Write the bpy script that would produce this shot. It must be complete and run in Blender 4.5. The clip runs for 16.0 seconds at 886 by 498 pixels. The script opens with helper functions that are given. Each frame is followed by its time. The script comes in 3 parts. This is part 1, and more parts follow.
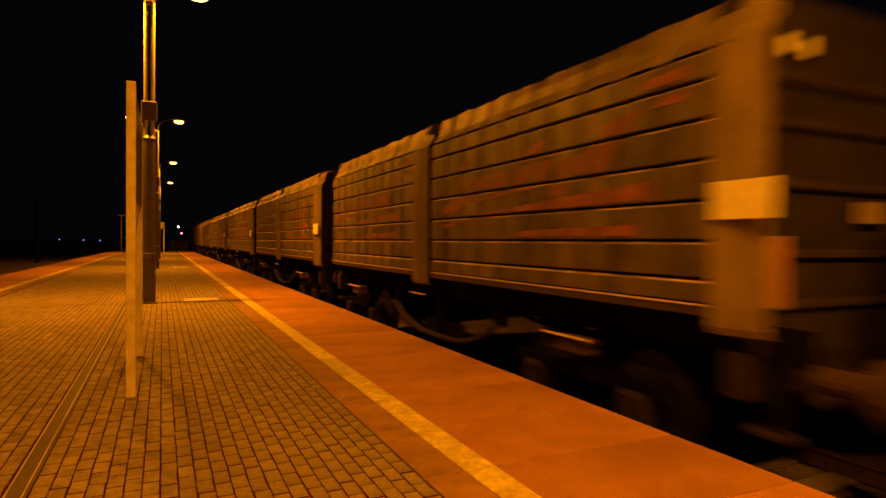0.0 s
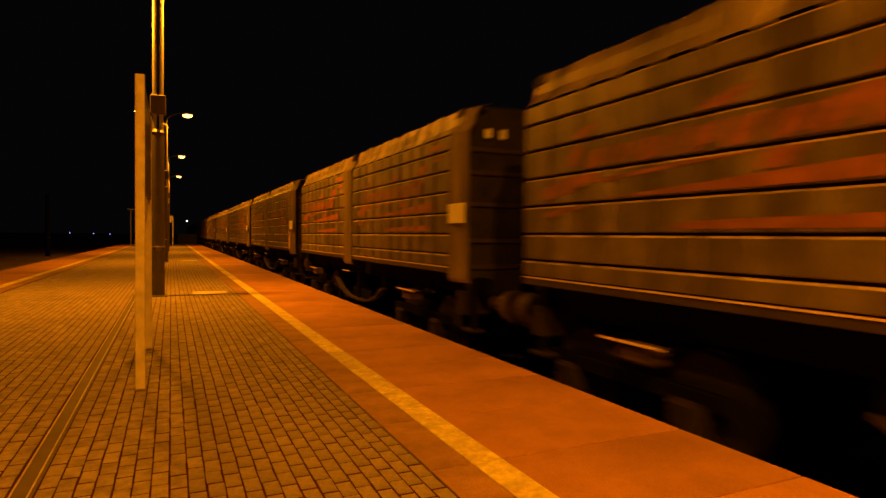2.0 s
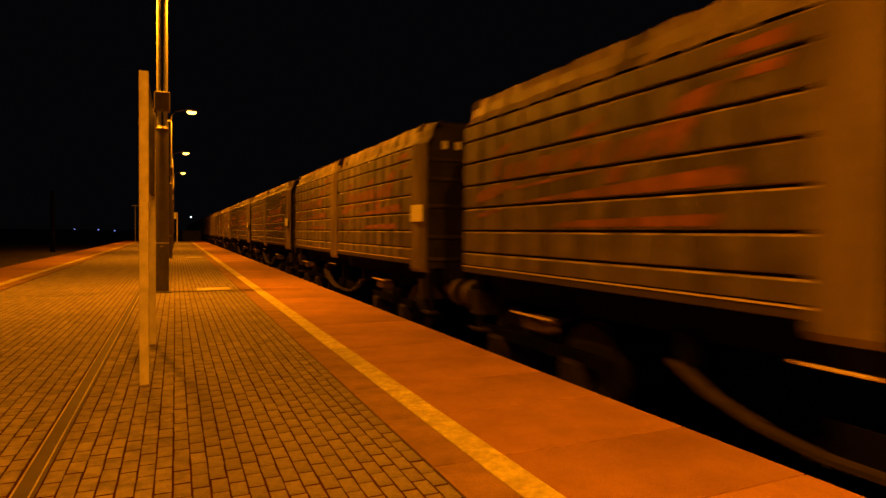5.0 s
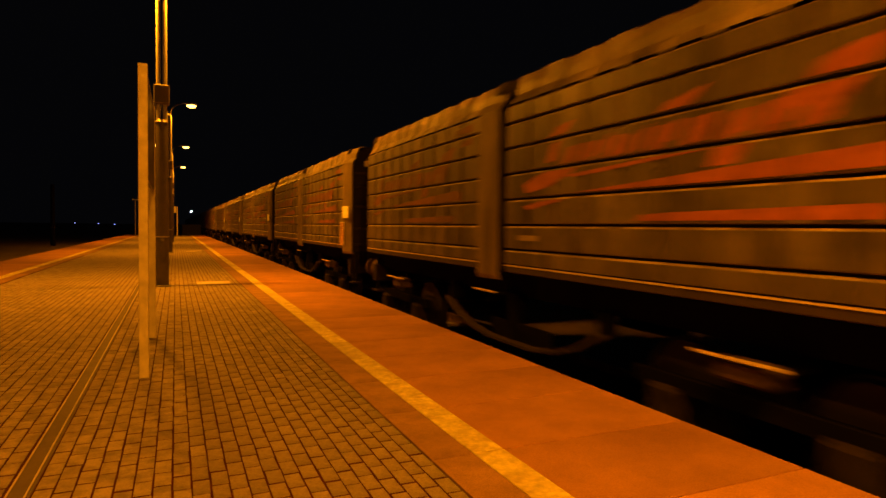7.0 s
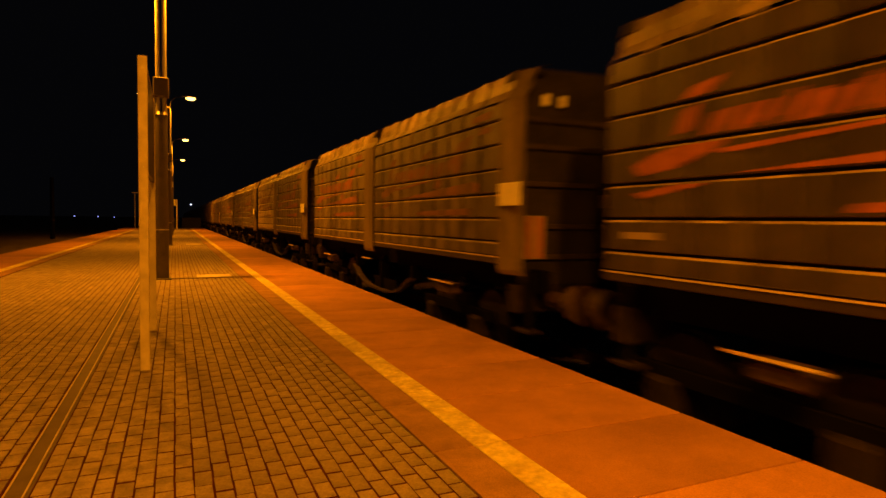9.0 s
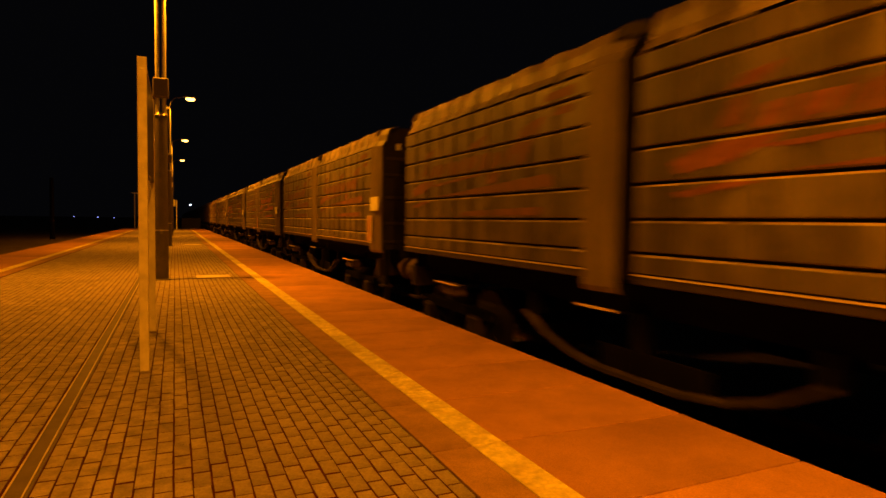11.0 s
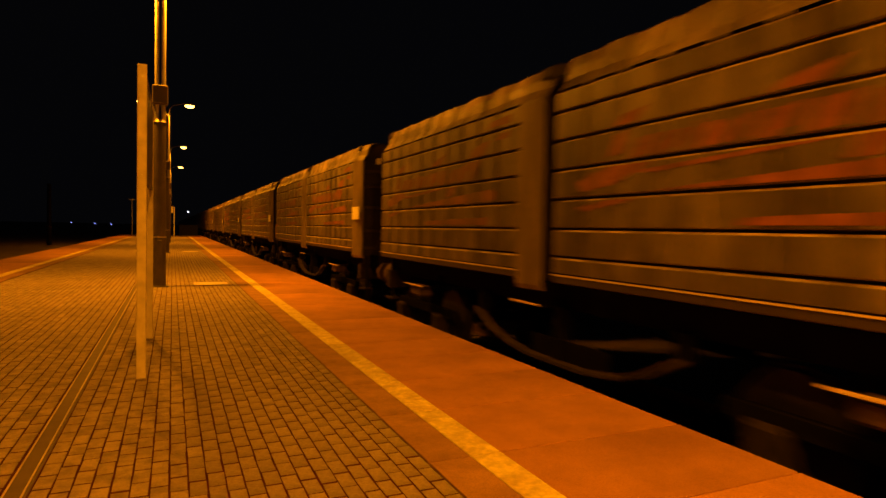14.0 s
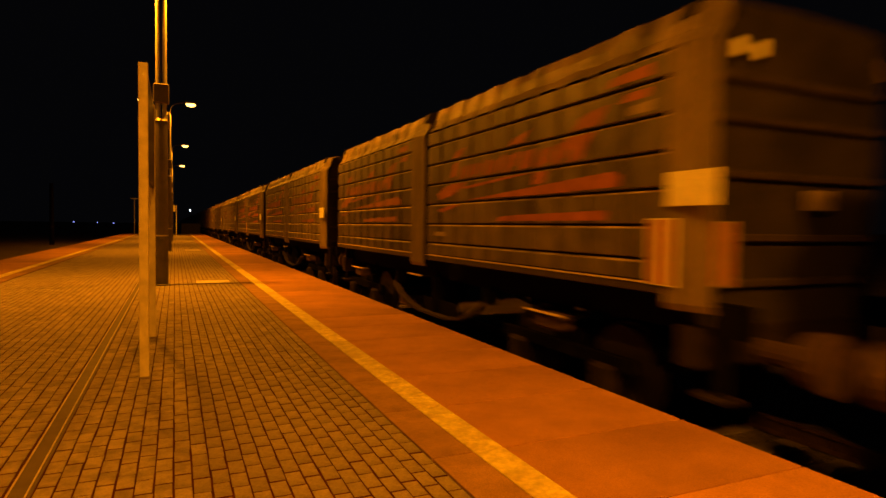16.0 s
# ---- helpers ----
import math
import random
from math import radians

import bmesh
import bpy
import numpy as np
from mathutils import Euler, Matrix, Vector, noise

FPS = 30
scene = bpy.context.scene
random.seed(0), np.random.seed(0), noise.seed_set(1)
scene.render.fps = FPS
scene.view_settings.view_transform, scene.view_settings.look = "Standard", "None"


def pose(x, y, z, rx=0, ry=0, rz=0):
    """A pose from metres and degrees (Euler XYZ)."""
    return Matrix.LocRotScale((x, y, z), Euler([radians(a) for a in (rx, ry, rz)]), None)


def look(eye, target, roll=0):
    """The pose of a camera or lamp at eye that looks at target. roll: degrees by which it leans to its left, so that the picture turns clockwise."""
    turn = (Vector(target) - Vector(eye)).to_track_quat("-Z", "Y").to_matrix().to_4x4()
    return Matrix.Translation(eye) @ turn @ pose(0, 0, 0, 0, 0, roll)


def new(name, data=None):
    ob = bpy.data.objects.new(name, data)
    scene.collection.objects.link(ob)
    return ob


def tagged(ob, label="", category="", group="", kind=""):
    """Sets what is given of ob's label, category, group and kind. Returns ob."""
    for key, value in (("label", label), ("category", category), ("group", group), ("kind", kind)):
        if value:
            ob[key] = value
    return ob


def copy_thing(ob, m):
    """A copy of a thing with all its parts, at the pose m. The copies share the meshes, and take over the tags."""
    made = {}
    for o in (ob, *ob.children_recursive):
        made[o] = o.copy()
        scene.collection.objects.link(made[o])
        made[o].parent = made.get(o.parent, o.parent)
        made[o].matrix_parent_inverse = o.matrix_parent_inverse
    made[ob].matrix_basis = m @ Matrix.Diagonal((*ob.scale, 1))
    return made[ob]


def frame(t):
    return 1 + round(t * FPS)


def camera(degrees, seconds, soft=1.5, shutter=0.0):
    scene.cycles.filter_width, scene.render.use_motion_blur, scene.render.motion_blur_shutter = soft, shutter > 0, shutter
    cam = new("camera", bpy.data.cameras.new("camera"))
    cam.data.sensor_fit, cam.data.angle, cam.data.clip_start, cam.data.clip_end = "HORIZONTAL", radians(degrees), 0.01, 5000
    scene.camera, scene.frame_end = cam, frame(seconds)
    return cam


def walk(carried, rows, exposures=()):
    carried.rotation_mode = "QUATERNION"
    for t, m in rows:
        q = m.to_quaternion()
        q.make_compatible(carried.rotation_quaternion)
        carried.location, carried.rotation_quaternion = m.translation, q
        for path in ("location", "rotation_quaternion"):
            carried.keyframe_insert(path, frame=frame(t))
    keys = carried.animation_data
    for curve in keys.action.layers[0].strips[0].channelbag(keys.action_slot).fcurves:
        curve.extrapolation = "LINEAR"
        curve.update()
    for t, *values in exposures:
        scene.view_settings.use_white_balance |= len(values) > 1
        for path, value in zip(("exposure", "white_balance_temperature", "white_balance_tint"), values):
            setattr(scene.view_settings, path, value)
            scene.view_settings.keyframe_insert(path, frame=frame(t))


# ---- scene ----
cam = camera(72.88, 16.0, soft=1.5, shutter=0.3)

# seconds, turn to the right of the track, tilt, lean (degrees), place
PATH = [
    (0.0, 25.09, -0.69, 0.43, -0.013, -0.009, 1.498),
    (0.5, 24.94, -0.77, 0.28, -0.011, -0.013, 1.495),
    (1.0, 24.77, -0.84, 0.36, -0.009, -0.010, 1.492),
    (1.5, 24.56, -1.04, 0.64, -0.011, -0.006, 1.492),
    (2.0, 24.38, -1.25, 0.54, -0.011, -0.003, 1.490),
    (2.5, 24.30, -1.33, 0.81, -0.017, -0.011, 1.490),
    (3.0, 24.24, -1.32, 0.60, -0.016, -0.011, 1.493),
    (3.5, 24.14, -1.31, 0.45, -0.009, -0.007, 1.495),
    (4.0, 24.18, -1.32, 0.61, -0.009, -0.007, 1.491),
    (6.5, 23.88, -1.98, 0.61, 0.000, -0.000, 1.488),
    (7.0, 24.03, -2.07, 0.75, 0.000, -0.000, 1.484),
    (7.5, 24.16, -2.22, 0.60, 0.003, -0.003, 1.485),
    (8.0, 24.13, -2.30, 0.45, 0.001, 0.001, 1.483),
    (8.5, 24.07, -2.48, 0.59, 0.000, 0.003, 1.481),
    (9.0, 24.06, -2.71, 0.79, -0.007, -0.002, 1.481),
    (11.5, 24.09, -2.62, 0.80, -0.003, -0.008, 1.484),
    (12.0, 24.08, -2.24, 0.96, -0.009, -0.007, 1.484),
    (12.5, 24.09, -2.01, 1.10, -0.016, -0.012, 1.486),
    (13.0, 24.08, -1.93, 0.95, -0.012, -0.007, 1.484),
    (13.5, 24.26, -1.89, 1.23, -0.017, -0.011, 1.487),
    (14.0, 24.30, -1.85, 1.18, -0.013, -0.008, 1.488),
    (14.5, 24.31, -1.81, 1.04, -0.012, -0.007, 1.485),
    (15.0, 24.35, -1.87, 0.99, -0.010, -0.009, 1.484),
    (15.5, 24.22, -2.04, 0.62, -0.007, -0.001, 1.484),
    (16.0, 24.11, -2.15, 0.80, -0.011, -0.008, 1.484),
]


def eye_pose(turn, tilt, lean, x, y, z):
    a, b = radians(turn), radians(tilt)
    way = Vector((math.sin(a) * math.cos(b), math.cos(a) * math.cos(b), math.sin(b)))
    eye = Vector((x, y, z))
    return look(eye, eye + way, lean)


walk(cam, [(r[0], eye_pose(*r[1:])) for r in PATH])

# ---- light: sodium lamps on the platform, black night sky ----
SODIUM = (1.0, 0.285, 0.004)
LAMP_WATT = 800.0
MASTS = [-39.7, -21.25, -2.8, 15.7, 34.15, 52.6, 71.1]
world = bpy.data.worlds.new("night")
scene.world = world
world.use_nodes = True
world.node_tree.nodes["Background"].inputs[0].default_value = (0.0013, 0.0013, 0.0017, 1)
world.node_tree.nodes["Background"].inputs[1].default_value = 1.0
scene.view_settings.exposure = 0.0


# ---- materials ----
def surface(name, base, dark, rough=0.8, metal=0.0, scale=3.0, fine=60.0, bump=0.3, amount=0.5, stretch=(1, 1, 1),
            per_object=0.0, per_island=0.0, spec=0.3, bump_dist=0.004, streak=0.0, blot=0.0, blot_scale=7.0):
    m = bpy.data.materials.new(name)
    m.use_nodes = True
    nt = m.node_tree
    b = nt.nodes["Principled BSDF"]
    b.inputs["Roughness"].default_value = rough
    b.inputs["Metallic"].default_value = metal
    b.inputs["Specular IOR Level"].default_value = spec
    tc = nt.nodes.new("ShaderNodeTexCoord")
    mp = nt.nodes.new("ShaderNodeMapping")
    mp.inputs["Scale"].default_value = stretch
    nt.links.new(tc.outputs["Object"], mp.inputs["Vector"])
    vec = mp.outputs["Vector"]
    info = nt.nodes.new("ShaderNodeObjectInfo")
    off = nt.nodes.new("ShaderNodeVectorMath")
    off.operation = "SCALE"
    off.inputs[0].default_value = (37, 91, 53)
    nt.links.new(info.outputs["Random"], off.inputs["Scale"])
    add = nt.nodes.new("ShaderNodeVectorMath")
    nt.links.new(vec, add.inputs[0])
    nt.links.new(off.outputs[0], add.inputs[1])
    n1 = nt.nodes.new("ShaderNodeTexNoise")
    n1.inputs["Scale"].default_value, n1.inputs["Detail"].default_value, n1.inputs["Roughness"].default_value = scale, 6, 0.6
    n2 = nt.nodes.new("ShaderNodeTexNoise")
    n2.inputs["Scale"].default_value, n2.inputs["Detail"].default_value = fine, 4
    for n in (n1, n2):
        nt.links.new(add.outputs[0], n.inputs["Vector"])
    ramp = nt.nodes.new("ShaderNodeMapRange")
    ramp.inputs["From Min"].default_value, ramp.inputs["From Max"].default_value = 0.5 - 0.5 * amount, 0.5 + 0.5 * amount
    nt.links.new(n1.outputs[0], ramp.inputs["Value"])
    mix = nt.nodes.new("ShaderNodeMix")
    mix.data_type = "RGBA"
    mix.inputs["A"].default_value, mix.inputs["B"].default_value = (*dark, 1), (*base, 1)
    nt.links.new(ramp.outputs[0], mix.inputs["Factor"])
    grain = nt.nodes.new("ShaderNodeMapRange")
    grain.inputs["From Min"].default_value, grain.inputs["From Max"].default_value = 0.3, 0.7
    grain.inputs["To Min"].default_value, grain.inputs["To Max"].default_value = 0.82, 1.15
    nt.links.new(n2.outputs[0], grain.inputs["Value"])
    value = grain.outputs[0]
    for strength, source in ((per_object, info.outputs["Random"]), (per_island, None)):
        if strength:
            if source is None:
                source = nt.nodes.new("ShaderNodeNewGeometry").outputs["Random Per Island"]
            r = nt.nodes.new("ShaderNodeMapRange")
            r.inputs["To Min"].default_value, r.inputs["To Max"].default_value = 1 - strength, 1 + strength
            nt.links.new(source, r.inputs["Value"])
            mul = nt.nodes.new("ShaderNodeMath")
            mul.operation = "MULTIPLY"
            nt.links.new(value, mul.inputs[0])
            nt.links.new(r.outputs[0], mul.inputs[1])
            value = mul.outputs[0]
    if streak:
        sm = nt.nodes.new("ShaderNodeMapping")
        sm.inputs["Scale"].default_value = (0.2, 2.6, 0.16)
        nt.links.new(tc.outputs["Object"], sm.inputs["Vector"])
        sn = nt.nodes.new("ShaderNodeTexNoise")
        sn.inputs["Scale"].default_value, sn.inputs["Detail"].default_value = 1.0, 5
        nt.links.new(sm.outputs["Vector"], sn.inputs["Vector"])
        sr = nt.nodes.new("ShaderNodeMapRange")
        sr.inputs["From Min"].default_value, sr.inputs["From Max"].default_value = 0.33, 0.67
        sr.inputs["To Min"].default_value, sr.inputs["To Max"].default_value = 1 - streak, 1 + streak
        nt.links.new(sn.outputs[0], sr.inputs["Value"])
        mul = nt.nodes.new("ShaderNodeMath")
        mul.operation = "MULTIPLY"
        nt.links.new(value, mul.inputs[0])
        nt.links.new(sr.outputs[0], mul.inputs[1])
        value = mul.outputs[0]
    if blot:
        bn = nt.nodes.new("ShaderNodeTexNoise")
        bn.inputs["Scale"].default_value, bn.inputs["Detail"].default_value, bn.inputs["Roughness"].default_value = blot_scale, 4, 0.7
        nt.links.new(tc.outputs["Object"], bn.inputs["Vector"])
        br = nt.nodes.new("ShaderNodeMapRange")
        br.inputs["From Min"].default_value, br.inputs["From Max"].default_value = 0.36, 0.60
        br.inputs["To Min"].default_value, br.inputs["To Max"].default_value = 1 - blot, 1 + 0.25 * blot
        nt.links.new(bn.outputs[0], br.inputs["Value"])
        mul = nt.nodes.new("ShaderNodeMath")
        mul.operation = "MULTIPLY"
        nt.links.new(value, mul.inputs[0])
        nt.links.new(br.outputs[0], mul.inputs[1])
        value = mul.outputs[0]
    tint = nt.nodes.new("ShaderNodeVectorMath")
    tint.operation = "SCALE"
    nt.links.new(mix.outputs["Result"], tint.inputs[0])
    nt.links.new(value, tint.inputs["Scale"])
    nt.links.new(tint.outputs[0], b.inputs["Base Color"])
    bp = nt.nodes.new("ShaderNodeBump")
    bp.inputs["Strength"].default_value, bp.inputs["Distance"].default_value = bump, bump_dist
    nt.links.new(n2.outputs[0], bp.inputs["Height"])
    nt.links.new(bp.outputs[0], b.inputs["Normal"])
    return m


def glow(name, colour, strength):
    m = bpy.data.materials.new(name)
    m.use_nodes = True
    b = m.node_tree.nodes["Principled BSDF"]
    b.inputs["Base Color"].default_value = (0.1, 0.1, 0.1, 1)
    b.inputs["Emission Color"].default_value = (*colour, 1)
    b.inputs["Emission Strength"].default_value = strength
    return m


PAVER = surface("paver_concrete", (0.335, 0.280, 0.205), (0.225, 0.185, 0.135), 0.85, scale=1.6, fine=90, bump=0.8, amount=0.45, per_object=0.10, per_island=0.10, blot=0.36, blot_scale=6.5)
JOINT = surface("joint_sand", (0.085, 0.016, 0.006), (0.036, 0.007, 0.003), 0.95, scale=8, fine=200, spec=0.1)
SLAB = surface("red_slab", (0.54, 0.275, 0.080), (0.37, 0.185, 0.052), 0.72, scale=0.8, fine=120, bump=0.3, amount=0.34, per_object=0.14, blot=0.12, blot_scale=2.2)
DULL_SLAB = surface("worn_red_slab", (0.38, 0.225, 0.080), (0.25, 0.145, 0.050), 0.8, scale=1.1, fine=110, bump=0.3, amount=0.4, per_object=0.12, blot=0.2, blot_scale=4)
YELLOW = surface("yellow_line_paint", (0.88, 0.80, 0.16), (0.54, 0.42, 0.10), 0.6, scale=5, fine=22, bump=0.1, amount=0.45, per_object=0.16, blot=0.22, blot_scale=9)
CONCRETE = surface("edge_concrete", (0.30, 0.28, 0.25), (0.16, 0.15, 0.13), 0.9, scale=2, fine=60)
RIM = surface("pale_channel_rim", (0.68, 0.59, 0.42), (0.34, 0.28, 0.20), 0.6, scale=3, fine=50, amount=0.5)
CHANNEL = surface("drain_steel", (0.135, 0.105, 0.075), (0.085, 0.066, 0.048), 0.7, 0.0, scale=6, fine=120)
BALLAST = surface("ballast_stone", (0.16, 0.14, 0.12), (0.06, 0.05, 0.045), 0.95, scale=14, fine=30, bump=1.0, bump_dist=0.05)
GRASS = surface("dry_grass", (0.22, 0.17, 0.09), (0.09, 0.075, 0.04), 0.95, scale=0.7, fine=25, bump=1.0, bump_dist=0.06)
RAIL = surface("rail_steel", (0.20, 0.13, 0.09), (0.10, 0.06, 0.04), 0.5, 0.7, scale=6, fine=60)
SLEEPER = surface("sleeper_concrete", (0.22, 0.20, 0.18), (0.12, 0.11, 0.10), 0.9)
GALV = surface("galvanised_steel", (0.62, 0.60, 0.56), (0.42, 0.41, 0.38), 0.42, 0.55, scale=5, fine=40, bump=0.15)
COLUMN = surface("dark_mast_paint", (0.13, 0.11, 0.10), (0.08, 0.07, 0.06), 0.55, scale=4, fine=60)
POST = surface("cream_post_paint", (0.62, 0.56, 0.40), (0.48, 0.43, 0.31), 0.55, scale=1.5, fine=9, bump=0.05, amount=0.9)
BOARD = surface("board_back", (0.12, 0.11, 0.10), (0.08, 0.07, 0.065), 0.5)
HOUSING = surface("lamp_housing", (0.20, 0.20, 0.20), (0.14, 0.14, 0.14), 0.5)
PLANK = surface("wagon_plank", (0.174, 0.144, 0.065), (0.058, 0.045, 0.022), 0.40, 0.0, scale=1.3, fine=30, bump=0.25, amount=0.46, stretch=(1, 2.4, 0.22), per_object=0.10, spec=0.6, streak=0.42, blot=0.36, blot_scale=2.4)
DARK_PLANK = surface("dark_wagon_plank", (0.080, 0.063, 0.034), (0.028, 0.022, 0.013), 0.40, 0.0, scale=1.3, fine=30, bump=0.25, amount=0.46, stretch=(1, 2.4, 0.22), per_object=0.10, spec=0.6, streak=0.42, blot=0.36, blot_scale=2.4)
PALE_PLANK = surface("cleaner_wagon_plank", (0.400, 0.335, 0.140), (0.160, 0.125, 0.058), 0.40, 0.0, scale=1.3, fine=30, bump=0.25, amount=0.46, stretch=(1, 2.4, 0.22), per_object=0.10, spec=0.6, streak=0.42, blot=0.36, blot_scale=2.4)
TRUSS = surface("worn_truss_steel", (0.062, 0.044, 0.026), (0.017, 0.013, 0.009), 0.55, scale=4, fine=40)
# plank chamfer: patchy wear, made paler to hold the highlight from above
LIP = surface("worn_lit_plank_lip", (0.46, 0.37, 0.18), (0.085, 0.064, 0.035), 0.45, scale=3.4, fine=30, amount=0.26, stretch=(1, 1.0, 0.2), per_object=0.2)
SMOOTH = surface("wagon_end_post", (0.225, 0.178, 0.086), (0.085, 0.065, 0.034), 0.5, scale=1.5, fine=30, bump=0.2, amount=0.4, stretch=(1, 3.0, 0.5), per_object=0.12, streak=0.25)
SILL = surface("wagon_sill", (0.060, 0.044, 0.026), (0.028, 0.021, 0.013), 0.6, scale=3, fine=40, per_object=0.1)
ROOF = surface("wagon_roof", (0.30, 0.235, 0.112), (0.066, 0.051, 0.027), 0.40, scale=1.6, fine=25, bump=0.5, amount=0.34, stretch=(1, 1.6, 0.8), bump_dist=0.03, streak=0.40, spec=0.55)
# end wall darker than the sides: shade between wagons is in its colour
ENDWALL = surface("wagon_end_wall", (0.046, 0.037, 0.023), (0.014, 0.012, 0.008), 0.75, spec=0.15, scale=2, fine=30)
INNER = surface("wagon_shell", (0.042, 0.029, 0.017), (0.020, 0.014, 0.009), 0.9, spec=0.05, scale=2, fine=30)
# underframe and running gear: colours darkened to carry the shade below the body
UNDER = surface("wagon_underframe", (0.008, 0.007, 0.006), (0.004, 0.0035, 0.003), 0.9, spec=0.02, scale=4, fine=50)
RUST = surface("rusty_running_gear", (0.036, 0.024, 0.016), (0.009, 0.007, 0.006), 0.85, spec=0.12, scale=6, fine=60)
BUFFER = surface("rusty_buffer", (0.085, 0.050, 0.028), (0.028, 0.018, 0.011), 0.7, scale=5, fine=50)
# worn steel of sill edges and steps, highlight included in the pale colour
WORN_LIT = surface("worn_lit_steel", (0.78, 0.64, 0.40), (0.48, 0.36, 0.20), 0.4, 0.0, scale=5, fine=60)
WHEEL = surface("wheel_steel", (0.040, 0.030, 0.024), (0.014, 0.011, 0.009), 0.6, 0.3, scale=6, fine=60)
PLATE = surface("white_plate", (0.92, 0.90, 0.62), (0.78, 0.74, 0.48), 0.5, scale=4, fine=60, bump=0.1, per_object=0.1)
REDMARK = surface("red_lettering", (0.50, 0.150, 0.040), (0.25, 0.088, 0.032), 0.5, scale=2.5, fine=40, amount=0.45, stretch=(1, 1.6, 0.5), blot=0.25, blot_scale=6)
FADED = surface("faded_red_lettering", (0.33, 0.115, 0.045), (0.13, 0.064, 0.034), 0.55, scale=2.2, fine=40, amount=0.35, stretch=(1, 1.6, 0.4), blot=0.4, blot_scale=5)
FAINT = surface("faint_red_lettering", (0.22, 0.090, 0.045), (0.080, 0.048, 0.028), 0.65, scale=2.0, fine=40, amount=0.35, stretch=(1, 1.8, 0.35))
PALEMARK = surface("pale_marking", (0.42, 0.34, 0.22), (0.22, 0.17, 0.11), 0.6, scale=4, fine=50)
CLEAN = surface("clean_plank", (0.78, 0.66, 0.20), (0.36, 0.29, 0.10), 0.5, scale=1.3, fine=30, amount=0.4, stretch=(1, 4.4, 0.12), streak=0.35, blot=0.3, blot_scale=3)
GRAFFITI = surface("pale_graffiti_paint", (0.82, 0.70, 0.36), (0.38, 0.31, 0.155), 0.5, scale=3, fine=40, amount=0.4, blot=0.3)
FENCE = surface("grey_barrier", (0.10, 0.10, 0.10), (0.06, 0.06, 0.06), 0.8)
LENS = glow("sodium_lens", (1.0, 0.50, 0.08), 9.0)
WHITE_LIGHT = glow("white_signal_light", (0.8, 0.95, 1.0), 60.0)
RED_LIGHT = glow("red_signal_light", (1.0, 0.04, 0.10), 60.0)
BLUE_LIGHT = glow("distant_blue_light", (0.30, 0.34, 1.0), 1.6)


# ---- mesh helpers ----
def mesh_of(bm, name, material, smooth=False):
    me = bpy.data.meshes.new(name)
    bmesh.ops.recalc_face_normals(bm, faces=bm.faces)
    bm.to_mesh(me)
    bm.free()
    me.materials.append(material)
    if smooth:
        me.shade_smooth()
    return me


def part(name, bm, material, parent, label="", m=None, smooth=False):
    """One mesh object under a thing or a part; bm may be a mesh that alike parts share."""
    me = bm if isinstance(bm, bpy.types.Mesh) else mesh_of(bm, name, material, smooth)
    ob = new(name, me)
    ob.parent = parent
    if m is not None:
        ob.matrix_basis = m
    return tagged(ob, label)


def thing(name, m, label, category, group="", kind=""):
    ob = new(name)
    ob.empty_display_size = 0.2
    ob.matrix_basis = m
    return tagged(ob, label, category, group, kind)


def box(bm, x0, x1, y0, y1, z0, z1, bevel=0.0):
    m = Matrix.LocRotScale(((x0 + x1) / 2, (y0 + y1) / 2, (z0 + z1) / 2), None, (abs(x1 - x0), abs(y1 - y0), abs(z1 - z0)))
    made = bmesh.ops.create_cube(bm, size=1, matrix=m)
    if bevel:
        edges = {e for v in made["verts"] for e in v.link_edges}
        bmesh.ops.bevel(bm, geom=list(edges), offset=bevel, segments=1, affect="EDGES")
    return bm


def boxed(*args, bevel=0.0):
    return box(bmesh.new(), *args, bevel=bevel)


def rod(bm, a, b, r, r2=None, n=12):
    a, b = Vector(a), Vector(b)
    m = Matrix.Translation((a + b) / 2) @ (b - a).to_track_quat("Z", "Y").to_matrix().to_4x4()
    bmesh.ops.create_cone(bm, cap_ends=True, segments=n, radius1=r, radius2=r if r2 is None else r2, depth=(b - a).length, matrix=m)
    return bm


def sweep(bm, profile, y0, y1):
    """A strip along y through the (x, z) points of the profile."""
    a = [bm.verts.new((x, y0, z)) for x, z in profile]
    b = [bm.verts.new((x, y1, z)) for x, z in profile]
    for i in range(len(profile) - 1):
        bm.faces.new((a[i], a[i + 1], b[i + 1], b[i]))
    return bm


def prism(bm, profile, y0, y1):
    """A closed solid along y with the (x, z) outline."""
    a = [bm.verts.new((x, y0, z)) for x, z in profile]
    b = [bm.verts.new((x, y1, z)) for x, z in profile]
    k = len(profile)
    for i in range(k):
        bm.faces.new((a[i], a[(i + 1) % k], b[(i + 1) % k], b[i]))
    bm.faces.new(a[::-1])
    bm.faces.new(b)
    return bm


# ---- large structure ----
EDGE_R, EDGE_L, INNER_R, INNER_L = 3.58, -5.92, 1.48, -3.82
Y0, Y1 = -14.53, 88.47
RAIL_Z = -0.55
TRACK_X = 5.23


def flat(name, x0, x1, y0, y1, z, material, nx=1, ny=1, rough=0.0):
    bm = bmesh.new()
    rows = [[bm.verts.new((x0 + (x1 - x0) * i / nx, y0 + (y1 - y0) * j / ny, z + rough * noise.noise((i * 0.37, j * 0.41, 2.0)))) for i in range(nx + 1)] for j in range(ny + 1)]
    for j in range(ny):
        for i in range(nx):
            bm.faces.new((rows[j][i], rows[j][i + 1], rows[j + 1][i + 1], rows[j + 1][i]))
    return new(name, mesh_of(bm, name, material))


